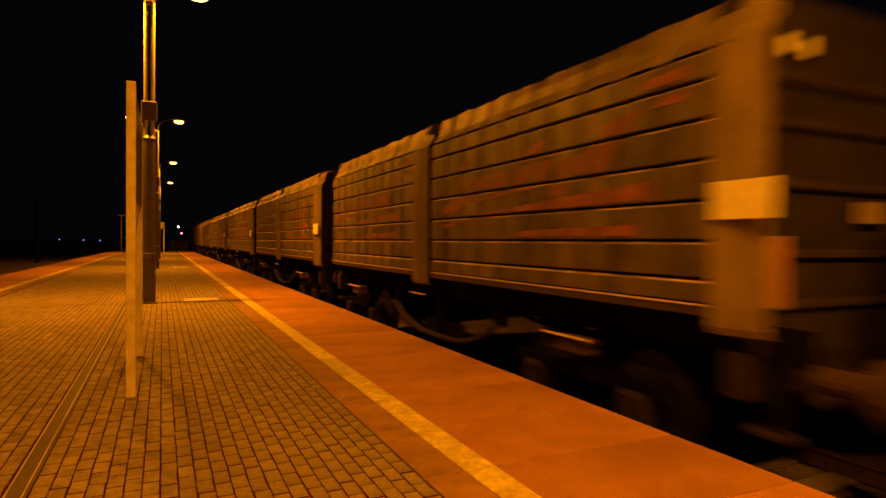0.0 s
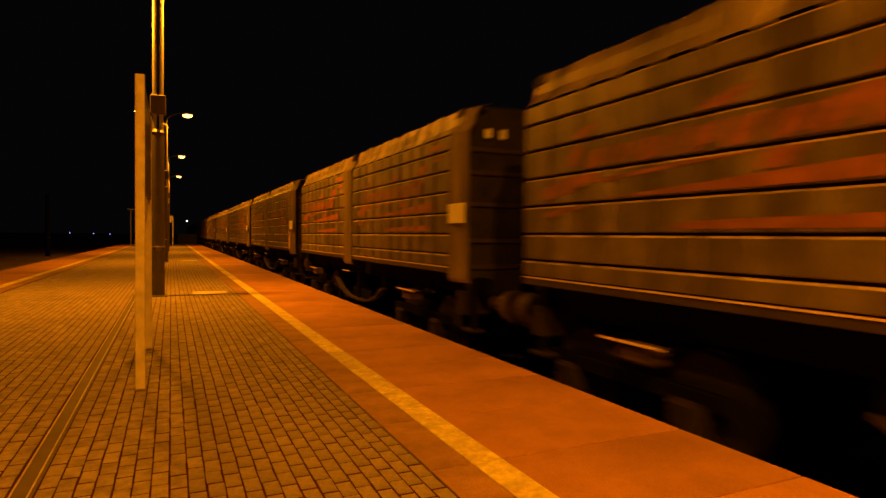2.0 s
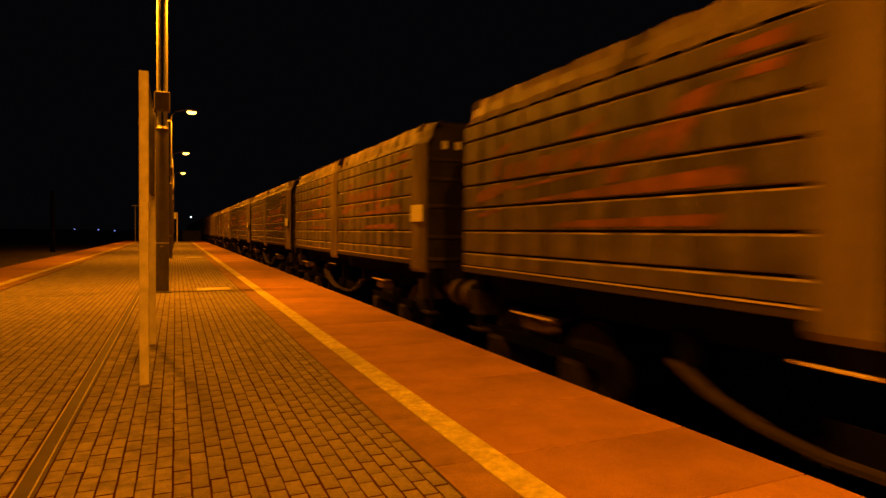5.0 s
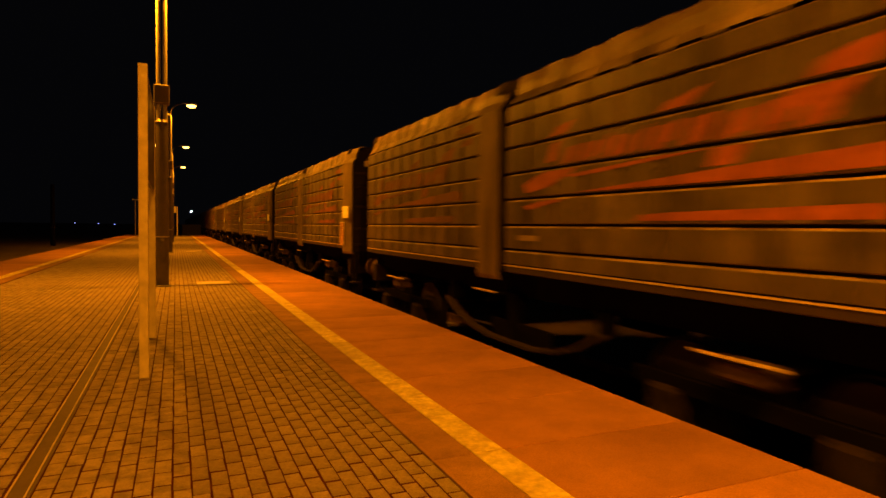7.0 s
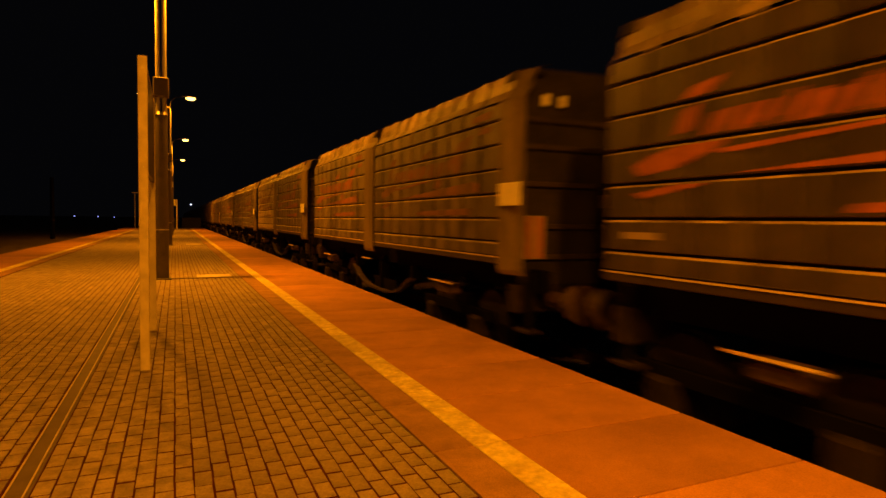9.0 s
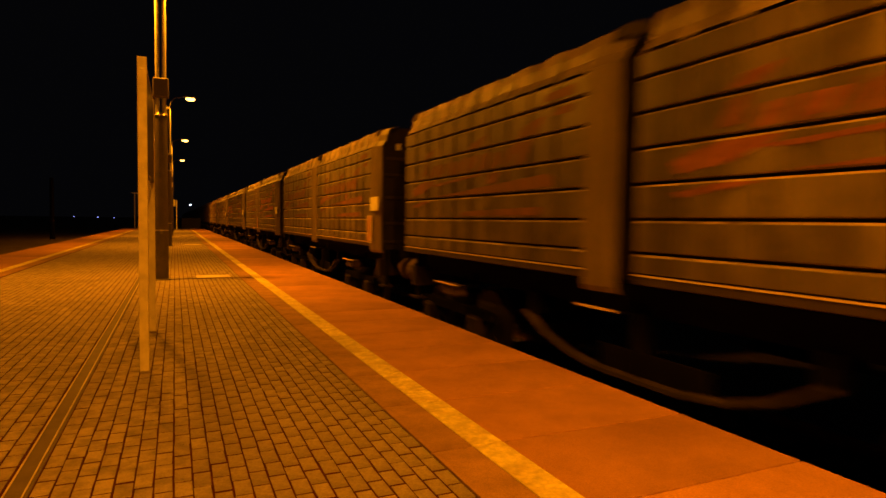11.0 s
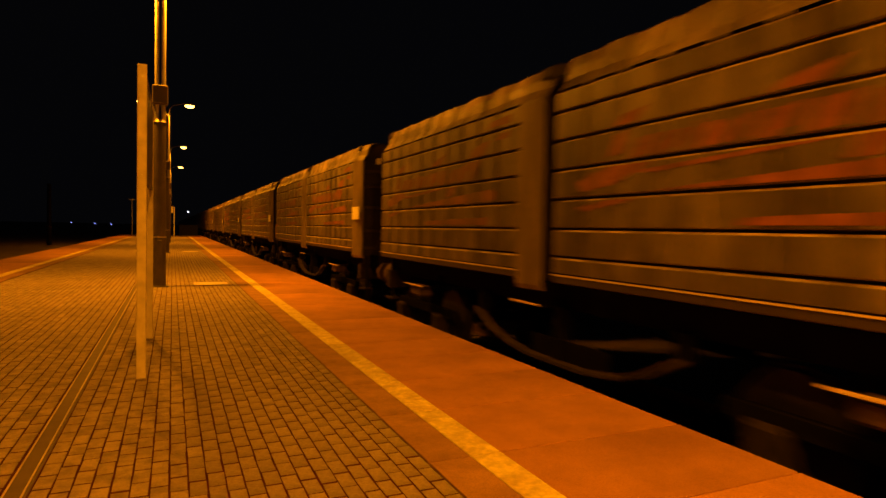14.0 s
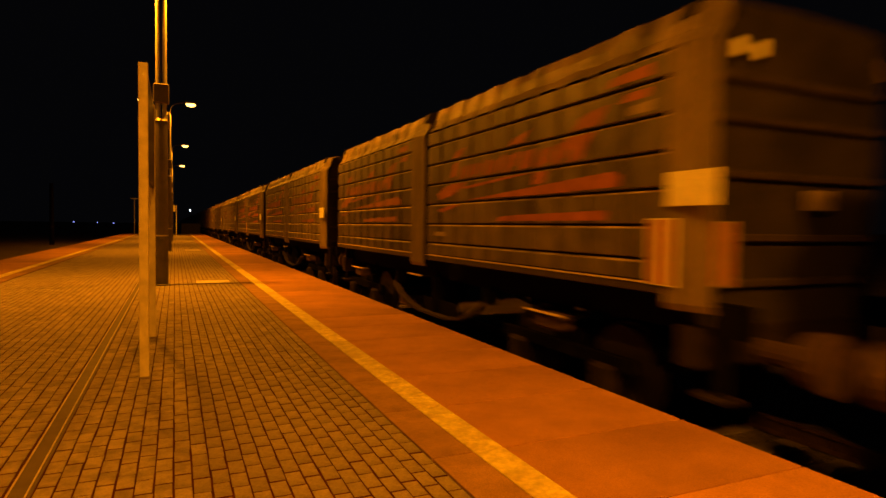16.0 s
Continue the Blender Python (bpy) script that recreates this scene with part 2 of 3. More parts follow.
tagged(flat("ground", -900, 900, -300, 2600, -1.02, GRASS), "dark dry grass ground beside the railway", "ground", kind="structure")
bm = prism(bmesh.new(), [(3.72, -1.3), (3.72, -0.80), (4.1, -0.74), (6.4, -0.74), (7.6, -1.0), (8.2, -1.3)], -80, 420)
tagged(new("track_bed", mesh_of(bm, "track_bed", BALLAST)), "grey crushed stone ballast under the track", "track bed", kind="structure")
platform = thing("platform", pose(0, 0, 0), "paved island platform with red concrete edge slabs", "platform", kind="structure")
part("base", prism(bmesh.new(), [(EDGE_L, -1.3), (EDGE_L, -0.075), (EDGE_R, -0.075), (EDGE_R, -1.3)], Y0, Y1), CONCRETE, platform)
part("joint_bed", boxed(INNER_L, INNER_R, Y0, Y1, -0.074, -0.0060), JOINT, platform, "dark sand in the paving joints")

# red edge slabs with a yellow line, one metre each
SLAB_ROWS = [Y0 + k for k in range(int(Y1 - Y0))]


def slab_meshes():
    g = 0.008
    outer = mesh_of(boxed(2.014, EDGE_R + 0.03, g, 1 - g, -0.072, 0, bevel=0.002), "slab", SLAB)
    inner = mesh_of(boxed(INNER_R + 0.012, 1.786, g, 1 - g, -0.072, 0, bevel=0.002), "slab", DULL_SLAB)
    line = mesh_of(boxed(1.79, 2.01, g, 1 - g, -0.072, 0.003, bevel=0.002), "line_block", YELLOW)
    return outer, inner, line


OUTER, INNER_SLAB, LINE_BLOCK = slab_meshes()
MID_X = (EDGE_R + EDGE_L) / 2
for y in SLAB_ROWS:
    for m in (pose(0, y, 0), pose(2 * MID_X, y + 1, 0, 0, 0, 180)):
        part("slab", OUTER, SLAB, platform, m=m)
        part("slab", INNER_SLAB, DULL_SLAB, platform, m=m)
        part("line_block", LINE_BLOCK, YELLOW, platform, m=m)

# steel drain channel along the platform
drain = thing("drain_channel", pose(-0.79, 0, 0), "narrow rusty steel drain channel set in the paving", "drain", kind="structure")
part("grate", boxed(-0.046, 0.034, -2.05, 70, -0.03, -0.0002), CHANNEL, drain)
for x in (-0.0575, 0.0355):
    part("rim", boxed(x, x + 0.010, -2.05, 70, -0.03, 0.002), RIM, drain)
part("edging", boxed(-0.0655, -0.060, -2.05, 70, -0.03, -0.001), JOINT, drain)
part("edging", boxed(0.048, 0.0655, -2.05, 70, -0.03, -0.001), CHANNEL, drain)
for y, x in ((16.28, 0.88), (35.6, 0.9)):
    hatch = thing("access_cover", pose(x, y, 0), "pale square concrete access cover in the paving", "cover", kind="structure")
    part("lid", boxed(-0.27, 0.27, -0.27, 0.27, -0.02, 0.005, bevel=0.003), POST, hatch)
    part("frame", boxed(-0.40, 0.40, -0.36, 0.36, -0.02, 0.0025), RIM, hatch)

cross = thing("cross_joint", pose(0, 15.72, 0), "dark expansion joint across the paving", "joint", kind="structure")
part("strip", boxed(-0.12, 1.75, -0.03, 0.03, -0.03, 0.0045), JOINT, cross)

# rails and sleepers
for x in (-0.7525, 0.7525):
    prof = [(x - 0.07, -0.17), (x + 0.07, -0.17), (x + 0.012, -0.14), (x + 0.012, -0.04), (x + 0.036, -0.03), (x + 0.03, 0), (x - 0.03, 0), (x - 0.036, -0.03), (x - 0.012, -0.04), (x - 0.012, -0.14)]
    rail = new("rail", mesh_of(prism(bmesh.new(), prof, -80, 420), "rail", RAIL))
    rail.matrix_basis = pose(TRACK_X, 0, RAIL_Z)
    tagged(rail, "rusty steel rail on concrete sleepers", "rail", "rails", "structure")
bm = bmesh.new()
for k in range(280):
    box(bm, -1.3, 1.3, -20 + k * 0.6, -19.74 + k * 0.6, -0.36, -0.172)
sleepers = new("sleepers", mesh_of(bm, "sleepers", SLEEPER))
sleepers.matrix_basis = pose(TRACK_X, 0, RAIL_Z)
tagged(sleepers, "concrete sleepers half sunk in ballast", "sleepers", kind="stuff")


# ---- lamp masts ----
def tube(bm, points, r, n=10):
    for a, b in zip(points, points[1:]):
        rod(bm, a, b, r, n=n)
    return bm


HEADS = (1.06, -1.17)


def lamp_mast(y, power_right, power_left, drop=0.0):
    mast = thing("lamp_mast", pose(-0.29, y, 0), "tall platform lamp mast with two lit sodium lamps", "street lamp", "lamp masts")
    bm = rod(bmesh.new(), (0, 0, 0.006), (0, 0, 3.86), 0.145, 0.135, 20)
    part("column", bm, COLUMN, mast, "dark painted lower column", smooth=False)
    part("base_flange", boxed(-0.2, 0.2, -0.2, 0.2, 0.0, 0.03, bevel=0.008), COLUMN, mast)
    part("service_door", boxed(-0.055, 0.055, -0.156, -0.136, 0.55, 1.1, bevel=0.006), COLUMN, mast)
    part("band", rod(bmesh.new(), (0, 0, 1.16), (0, 0, 1.19), 0.149, n=20), GALV, mast)
    part("cap", rod(bmesh.new(), (0, 0, 3.86), (0, 0, 3.93), 0.15, 0.11, 20), GALV, mast, "bright steel cap ring")
    part("collar", boxed(-0.17, 0.17, -0.15, 0.15, 4.28, 4.72, bevel=0.02), COLUMN, mast)
    for x in (-0.07, 0.07):
        part("tube", rod(bmesh.new(), (x, 0, 3.9), (x, 0, 7.05), 0.052, n=14), GALV, mast, "galvanised twin tube", smooth=False)
    part("top_cap", rod(bmesh.new(), (0, 0, 7.03), (0, 0, 7.14), 0.135, 0.05, 16), GALV, mast)
    for hx in HEADS:
        s = 1 if hx > 0 else -1
        part("arm", tube(bmesh.new(), [(0.04 * s, 0, 7.05), (0.12 * s, 0, 7.4 - drop), (0.3 * s, 0, 7.6 - drop), (hx - 0.22 * s, 0, 7.75 - drop)], 0.022), COLUMN, mast)
        bm = boxed(hx - 0.27, hx + 0.27, -0.17, 0.17, 7.67 - drop, 7.78 - drop, bevel=0.04)
        head = part("lamp_head", bm, HOUSING, mast)
        lens = bmesh.new()
        bmesh.ops.create_uvsphere(lens, u_segments=16, v_segments=8, radius=1, matrix=Matrix.LocRotScale((hx, 0, 7.63 - drop), None, (0.24, 0.15, 0.11)))
        part("lens", lens, LENS, head, "glowing sodium lens", smooth=True)
        lamp = bpy.data.lights.new("sodium", "AREA")
        lamp.shape, lamp.size, lamp.energy, lamp.color = "DISK", 0.3, LAMP_WATT * (power_right if hx > 0 else power_left), SODIUM
        ob = new("sodium_light", lamp)
        ob.matrix_basis = pose(-0.29 + hx, y, 7.475 - drop, 0, 0, 0)


for y in MASTS:
    lamp_mast(y, *((1.45, 0.90, 0.26) if y < 0 else (0.62, 1.05, 0.26) if y < 20 else (0.58, 0.85, 0.0)))


# ---- information board between two posts, seen edge on ----
board = thing("information_board", pose(-0.28, 0, 0), "tall information board between two cream steel posts", "sign")
for y in (6.41, 8.63):
    post = part("post", boxed(-0.042, 0.042, y - 0.03, y + 0.03, -0.02, 2.995, bevel=0.006), POST, board)
    for z in (2.88, 2.5, 1.95):
        part("bolt", rod(bmesh.new(), (0, y - 0.036, z), (0, y - 0.028, z), 0.009, n=8), GALV, post)
part("panel", boxed(-0.012, 0.03, 6.44, 8.6, 1.92, 2.93, bevel=0.004), BOARD, board, "dark panel")
part("trim", boxed(-0.016, 0.034, 6.44, 8.6, 2.93, 2.95), GALV, board)

# ---- far end of the platform ----
sign = thing("platform_sign", pose(0.18, 80, 0), "small yellow sign on a slim white pole", "sign")
part("pole", rod(bmesh.new(), (0, 0, 0), (0, 0, 3.6), 0.06), PLATE, sign)
part("panel", boxed(-0.47, -0.12, -0.02, 0.02, 2.82, 3.63, bevel=0.01), PLATE, sign, "pale yellow sign plate")
part("clamp", boxed(-0.13, 0.02, -0.03, 0.03, 3.2, 3.25), GALV, sign)
tpole = thing("end_lamp_post", pose(-4.69, 86, 0), "short slim post with a flat top at the platform end", "lamp post")
part("pole", rod(bmesh.new(), (0, 0, 0), (0, 0, 4.45), 0.07), GALV, tpole)
part("top", boxed(-0.38, 0.38, -0.12, 0.12, 4.45, 4.56, bevel=0.03), PLATE, tpole)
wall = thing("end_barrier", pose(2.15, 95, 0), "low dark grey barrier beyond the platform end", "barrier")
part("panel", boxed(-1.2, 1.2, -0.1, 0.1, -1.05, 1.4), FENCE, wall)
for x in (-1.2, 0, 1.2):
    part("post", boxed(x - 0.06, x + 0.06, -0.14, -0.1, -1.05, 1.46), FENCE, wall)
catenary = thing("line_mast", pose(-11.9, 75, -1.02), "concrete line mast in the dark beside the track", "mast")
part("pole", rod(bmesh.new(), (0, 0, 0), (0, 0, 6.5), 0.24, 0.18), UNDER, catenary)
part("band", rod(bmesh.new(), (0, 0, 1.9), (0, 0, 2.0), 0.26), INNER, catenary)


# ---- distant lights ----
def distant(name, x, y, z, r, material, label, pole=True):
    ob = thing(name, pose(x, y, -1.02), label, "light")
    bm = bmesh.new()
    bmesh.ops.create_uvsphere(bm, u_segments=12, v_segments=8, radius=r, matrix=Matrix.Translation((0, 0, z + 1.02)))
    part("bulb", bm, material, ob, smooth=True)
    part("pole", rod(bmesh.new(), (0, 0.1 + r, 0), (0, 0.1 + r, z + 1.1), 0.06), UNDER, ob)


distant("signal_lamp", 0.0219 * 300, 300, 1.484 + 0.0196 * 300, 0.22, WHITE_LIGHT, "small white lamp far down the line")
distant("red_signal", 0.0266 * 300, 300, 1.484 + 0.0102 * 300, 0.26, RED_LIGHT, "red railway signal lamp far down the line")
distant("red_signal", 0.0298 * 300, 301, 1.484 + 0.0088 * 300, 0.16, RED_LIGHT, "small red railway signal lamp far away")
for a, b in ((-0.1318, -0.0011), (-0.1022, -0.0016), (-0.0816, -0.0023)):
    distant("far_lamp", a * 500, 500, 1.484 + b * 500 + 0.2, 0.38, BLUE_LIGHT, "tiny bluish lamp in the far dark")

# ---- goods wagons ----
UNIT = 13.45            # from wagon to wagon
LONG = 11.90             # body
HALF = 1.40
RISE = -RAIL_Z
GROOVES = (1.03, 1.225, 1.53, 1.85, 2.17, 2.49, 2.80, 3.03)
UNITS = ((0.55, 5.84), (6.62, 11.84))
ARCH = [(0.0, 3.03), (0.012, 3.045), (0.10, 3.155), (0.115, 3.27), (0.165, 3.395), (0.32, 3.435), (0.7, 3.455), (1.4, 3.475)]
ROOF_LINE = [(-HALF + a, b) for a, b in ARCH] + [(HALF - a, b) for a, b in ARCH[-2::-1]]


def lifted(bm, name, material, smooth=False):
    me = mesh_of(bm, name, material, smooth)
    me.transform(Matrix.Translation((0, 0, RISE)))
    return me


def plank(ya, yb, z0, z1):
    prof = [(-1.345, z0 + 0.007), (-1.392, z0 + 0.007), (-1.40, z0 + 0.017), (-1.40, z1 - 0.040), (-1.374, z1 - 0.020), (-1.345, z1 - 0.018)]
    bm = bmesh.new()
    cols = 10
    ys = [(ya, 0.0)]
    for k in range(1, cols):
        y = ya + (yb - ya) * k / cols
        ys += [(y - 0.055, 0.0), (y - 0.014, 0.024), (y + 0.014, 0.024), (y + 0.055, 0.0)]
    ys.append((yb, 0.0))
    rings = [[bm.verts.new((x + (d if x < -1.36 else 0), y, z)) for x, z in prof] for y, d in ys]
    for a, b in zip(rings, rings[1:]):
        for i in range(len(prof) - 1):
            face = bm.faces.new((a[i], a[i + 1], b[i + 1], b[i]))
            # slot 1 paints the highlight on the upper chamfer
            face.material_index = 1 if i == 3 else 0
    bm.faces.new(rings[0][::-1])
    bm.faces.new(rings[-1])
    return bm


def clip(poly, z0, z1):
    for side, lim in ((1, z0), (-1, z1)):
        out = []
        for i, p in enumerate(poly):
            q = poly[(i + 1) % len(poly)]
            pin, qin = side * (p[1] - lim) >= 0, side * (q[1] - lim) >= 0
            if pin:
                out.append(p)
            if pin != qin:
                f = (lim - p[1]) / (q[1] - p[1])
                out.append((p[0] + f * (q[0] - p[0]), lim))
        poly = out
        if not poly:
            break
    return poly


def painted(polys, x=-1.403):
    """Flat paint on the planks, left out over the grooves."""
    bm = bmesh.new()
    for poly in polys:
        for z0, z1 in zip(GROOVES, GROOVES[1:]):
            c = clip(poly, z0 + 0.020, z1 - 0.041)
            if len(c) > 2:
                try:
                    bm.faces.new([bm.verts.new((x, y, z)) for y, z in c])
                except ValueError:
                    pass
    return bm


def stroke(y, z, w, tall, lean):
    return [(y, z), (y - w, z), (y - w - lean, z + tall), (y - lean, z + tall)]


LOGO_BARS = [[(5.30, 1.70), (5.42, 1.745), (4.80, 1.83), (4.60, 1.80)], [(4.75, 1.85), (2.64, 1.965), (1.25, 2.035), (1.12, 1.985), (1.14, 1.885), (1.87, 1.875), (4.59, 1.835)],
             [(3.48, 1.565), (3.42, 1.62), (3.1, 1.635), (1.36, 1.665), (1.30, 1.64), (1.34, 1.565)]]
LOGO_WORD = [[(5.44, 2.00), (5.20, 2.08), (4.93, 2.13), (4.38, 2.145), (4.5, 2.08), (4.92, 1.95), (5.35, 1.90)],
             [(4.62, 2.06), (2.66, 2.16), (2.66, 2.13), (4.4, 2.03)]]
for k, (y, w, tall) in enumerate(((4.64, 0.20, 0.17), (4.36, 0.24, 0.18), (4.06, 0.13, 0.17), (3.88, 0.26, 0.19), (3.54, 0.13, 0.20), (3.34, 0.28, 0.20), (2.98, 0.27, 0.21), (2.58, 0.26, 0.20), (2.26, 0.25, 0.22), (1.96, 0.24, 0.21))):
    LOGO_WORD.append(stroke(y, 2.19, 0.52 * w, tall, 0.10))
    LOGO_WORD.append(stroke(y - 0.64 * w, 2.20 + 0.02 * (k % 3), 0.34 * w, tall - 0.03 * (k % 2), 0.10))
LOGO_WORD += [[(3.28, 2.47), (3.12, 2.58), (2.71, 2.65), (2.90, 2.50), (3.02, 2.44)], [(4.9, 2.50), (4.75, 2.60), (4.45, 2.64), (4.6, 2.52)], [(4.95, 2.22), (4.85, 2.42), (4.7, 2.45), (4.78, 2.24)],
              [(2.0, 2.37), (1.78, 2.62), (1.55, 2.67), (1.32, 2.69), (1.47, 2.50), (1.62, 2.36), (1.76, 2.21)], [(2.68, 1.99), (2.61, 2.15), (2.31, 2.16), (2.44, 1.99)]]
LOGO_TOP = [[(1.36, 2.84), (1.28, 2.92), (0.75, 2.95), (0.75, 2.84)], [(1.15, 2.66), (1.05, 2.74), (0.75, 2.74), (0.8, 2.66)]]
PALE = [[(1.05, 2.53), (1.0, 2.61), (0.72, 2.63), (0.74, 2.53)], [(5.55, 1.335), (5.55, 1.40), (5.1, 1.40), (5.1, 1.335)]]


def shifted(polys, d):
    return [[(y - d, z) for y, z in p] for p in polys]


SPRAY = []
rng = random.Random(5)
y = 11.8
while y > 6.9:
    w = rng.uniform(0.04, 0.15)
    t = rng.uniform(0.12, 0.40) if rng.random() < 0.7 else rng.uniform(0.5, 1.0)
    SPRAY.append([(y, 1.04), (y - w, 1.04), (y - w + rng.uniform(-0.06, 0.06), 1.04 + t), (y - 0.4 * w, 1.08 + t), (y - rng.uniform(0, 0.05), 1.0 + t)])
    y -= w + rng.uniform(-0.01, 0.05)
for y in (8.15, 9.0, 9.9, 10.6, 11.5):
    SPRAY.append([(y, 1.55), (y - 0.10, 1.52), (y - 0.42, 1.86), (y - 0.30, 1.95)])
    SPRAY.append([(y - 0.36, 1.92), (y - 0.60, 1.66), (y - 0.52, 1.60), (y - 0.28, 1.84)])

MESH = {}
FRESH = ((11.82, 11.46), (11.40, 11.02), (10.96, 10.84), (10.74, 10.70))


def wagon_meshes():
    for u, (ya, yb) in enumerate(UNITS):
        for k, (z0, z1) in enumerate(zip(GROOVES, GROOVES[1:])):
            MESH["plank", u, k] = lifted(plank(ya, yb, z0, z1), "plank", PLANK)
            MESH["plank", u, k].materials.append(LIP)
        d = -6.05 if u else 0
        for name, mat in (("bold", REDMARK), ("faded", FADED), ("faint", FAINT)):
            MESH[name, u] = lifted(painted(shifted(LOGO_BARS + LOGO_WORD + LOGO_TOP, d)), "lettering", mat)
        for k in (0, 1):
            MESH["pale", u, k] = lifted(painted(shifted(PALE[k:k + 1], d)), "marking", PALEMARK)
    MESH["spray"] = lifted(painted(SPRAY), "graffiti", GRAFFITI)
    for k, (z0, z1) in enumerate(zip(GROOVES, GROOVES[1:])):
        for j, (p, q) in enumerate(FRESH):
            MESH["fresh", j, k] = lifted(painted([[(p, z0), (q, z0), (q, z1), (p, z1)]], -1.4018), "fresh_patch", CLEAN)


wagon_meshes()


def wpart(name, bm, material, parent, label="", smooth=False):
    return part(name, lifted(bm, name, material, smooth), material, parent, label)


def end_post(y_out, y_in, x_in, back=-0.90):
    """Smooth door post: flush with the planks at y_out, drawn in towards y_in, folded over at the roof."""
    bm = bmesh.new()
    mid_y, mid_x = y_out + (y_in - y_out) * 0.55, -1.40 + (x_in + 1.40) * 0.35
    plan = [(-1.40, y_out), (mid_x, mid_y), (x_in, y_in), (back, y_in + 0.02), (-1.34, y_out)]
    rings = []
    for z, pull in ((0.80, 0.03), (0.86, 0.0), (3.04, 0.0), (3.16, 0.09), (3.28, 0.11), (3.40, 0.17), (3.45, 0.34)):
        rings.append([bm.verts.new((x + pull, y, z)) for x, y in plan])
    for p, q in zip(rings, rings[1:]):
        for i in range(5):
            bm.faces.new((p[i], p[(i + 1) % 5], q[(i + 1) % 5], q[i]))
    bm.faces.new(rings[0])
    bm.faces.new(rings[-1][::-1])
    return bm


def turned(ya, yb):
    return pose(0, ya + yb, 0, 0, 0, 180)


def wheelset_bm():
    bm = bmesh.new()
    rod(bm, (-1.0, 0, 0), (1.0, 0, 0), 0.08, n=12)
    for s in (-1, 1):
        rod(bm, (s * 0.69, 0, 0), (s * 0.72, 0, 0), 0.53, n=32)
        rod(bm, (s * 0.72, 0, 0), (s * 0.82, 0, 0), 0.50, 0.495, n=32)
        rod(bm, (s * 0.82, 0, 0), (s * 0.87, 0, 0), 0.15, n=16)
        for k in range(6):
            a = k * math.pi / 3
            rod(bm, (s * 0.815, 0.28 * math.cos(a), 0.28 * math.sin(a)), (s * 0.835, 0.28 * math.cos(a), 0.28 * math.sin(a)), 0.05, n=8)
    return bm


AXLES = ((2.55, (-0.85, 0.85)), (10.5, (-0.87, 0.87)))


def roof_cover(w, seams, stations):
    """One folding roof cover with a dip at each hoop and slack cloth between."""
    bm = bmesh.new()
    rings = []
    for y in stations:
        dip = 0.03 if min(abs(y - q) for q in seams) < 0.03 else 0.0
        ring = []
        for k, (x, z) in enumerate(ROOF_LINE):
            low = min(k, len(ROOF_LINE) - 1 - k)
            side = -1 if x < 0 else 1
            fold = 0.036 * noise.noise((y * 2.6 + low * 1.1, low * 0.5, 4.0 * side)) if 1 < low < 6 else 0.0
            d = (dip if low < 6 else dip * 0.3) + max(fold, -0.012)
            ring.append(bm.verts.new((x - side * d, y, z - d * 0.5)))
        rings.append(ring)
    for p, q in zip(rings, rings[1:]):
        for k in range(len(ROOF_LINE) - 1):
            bm.faces.new((p[k], p[k + 1], q[k + 1], q[k]))
    wpart("roof", bm, ROOF, w)


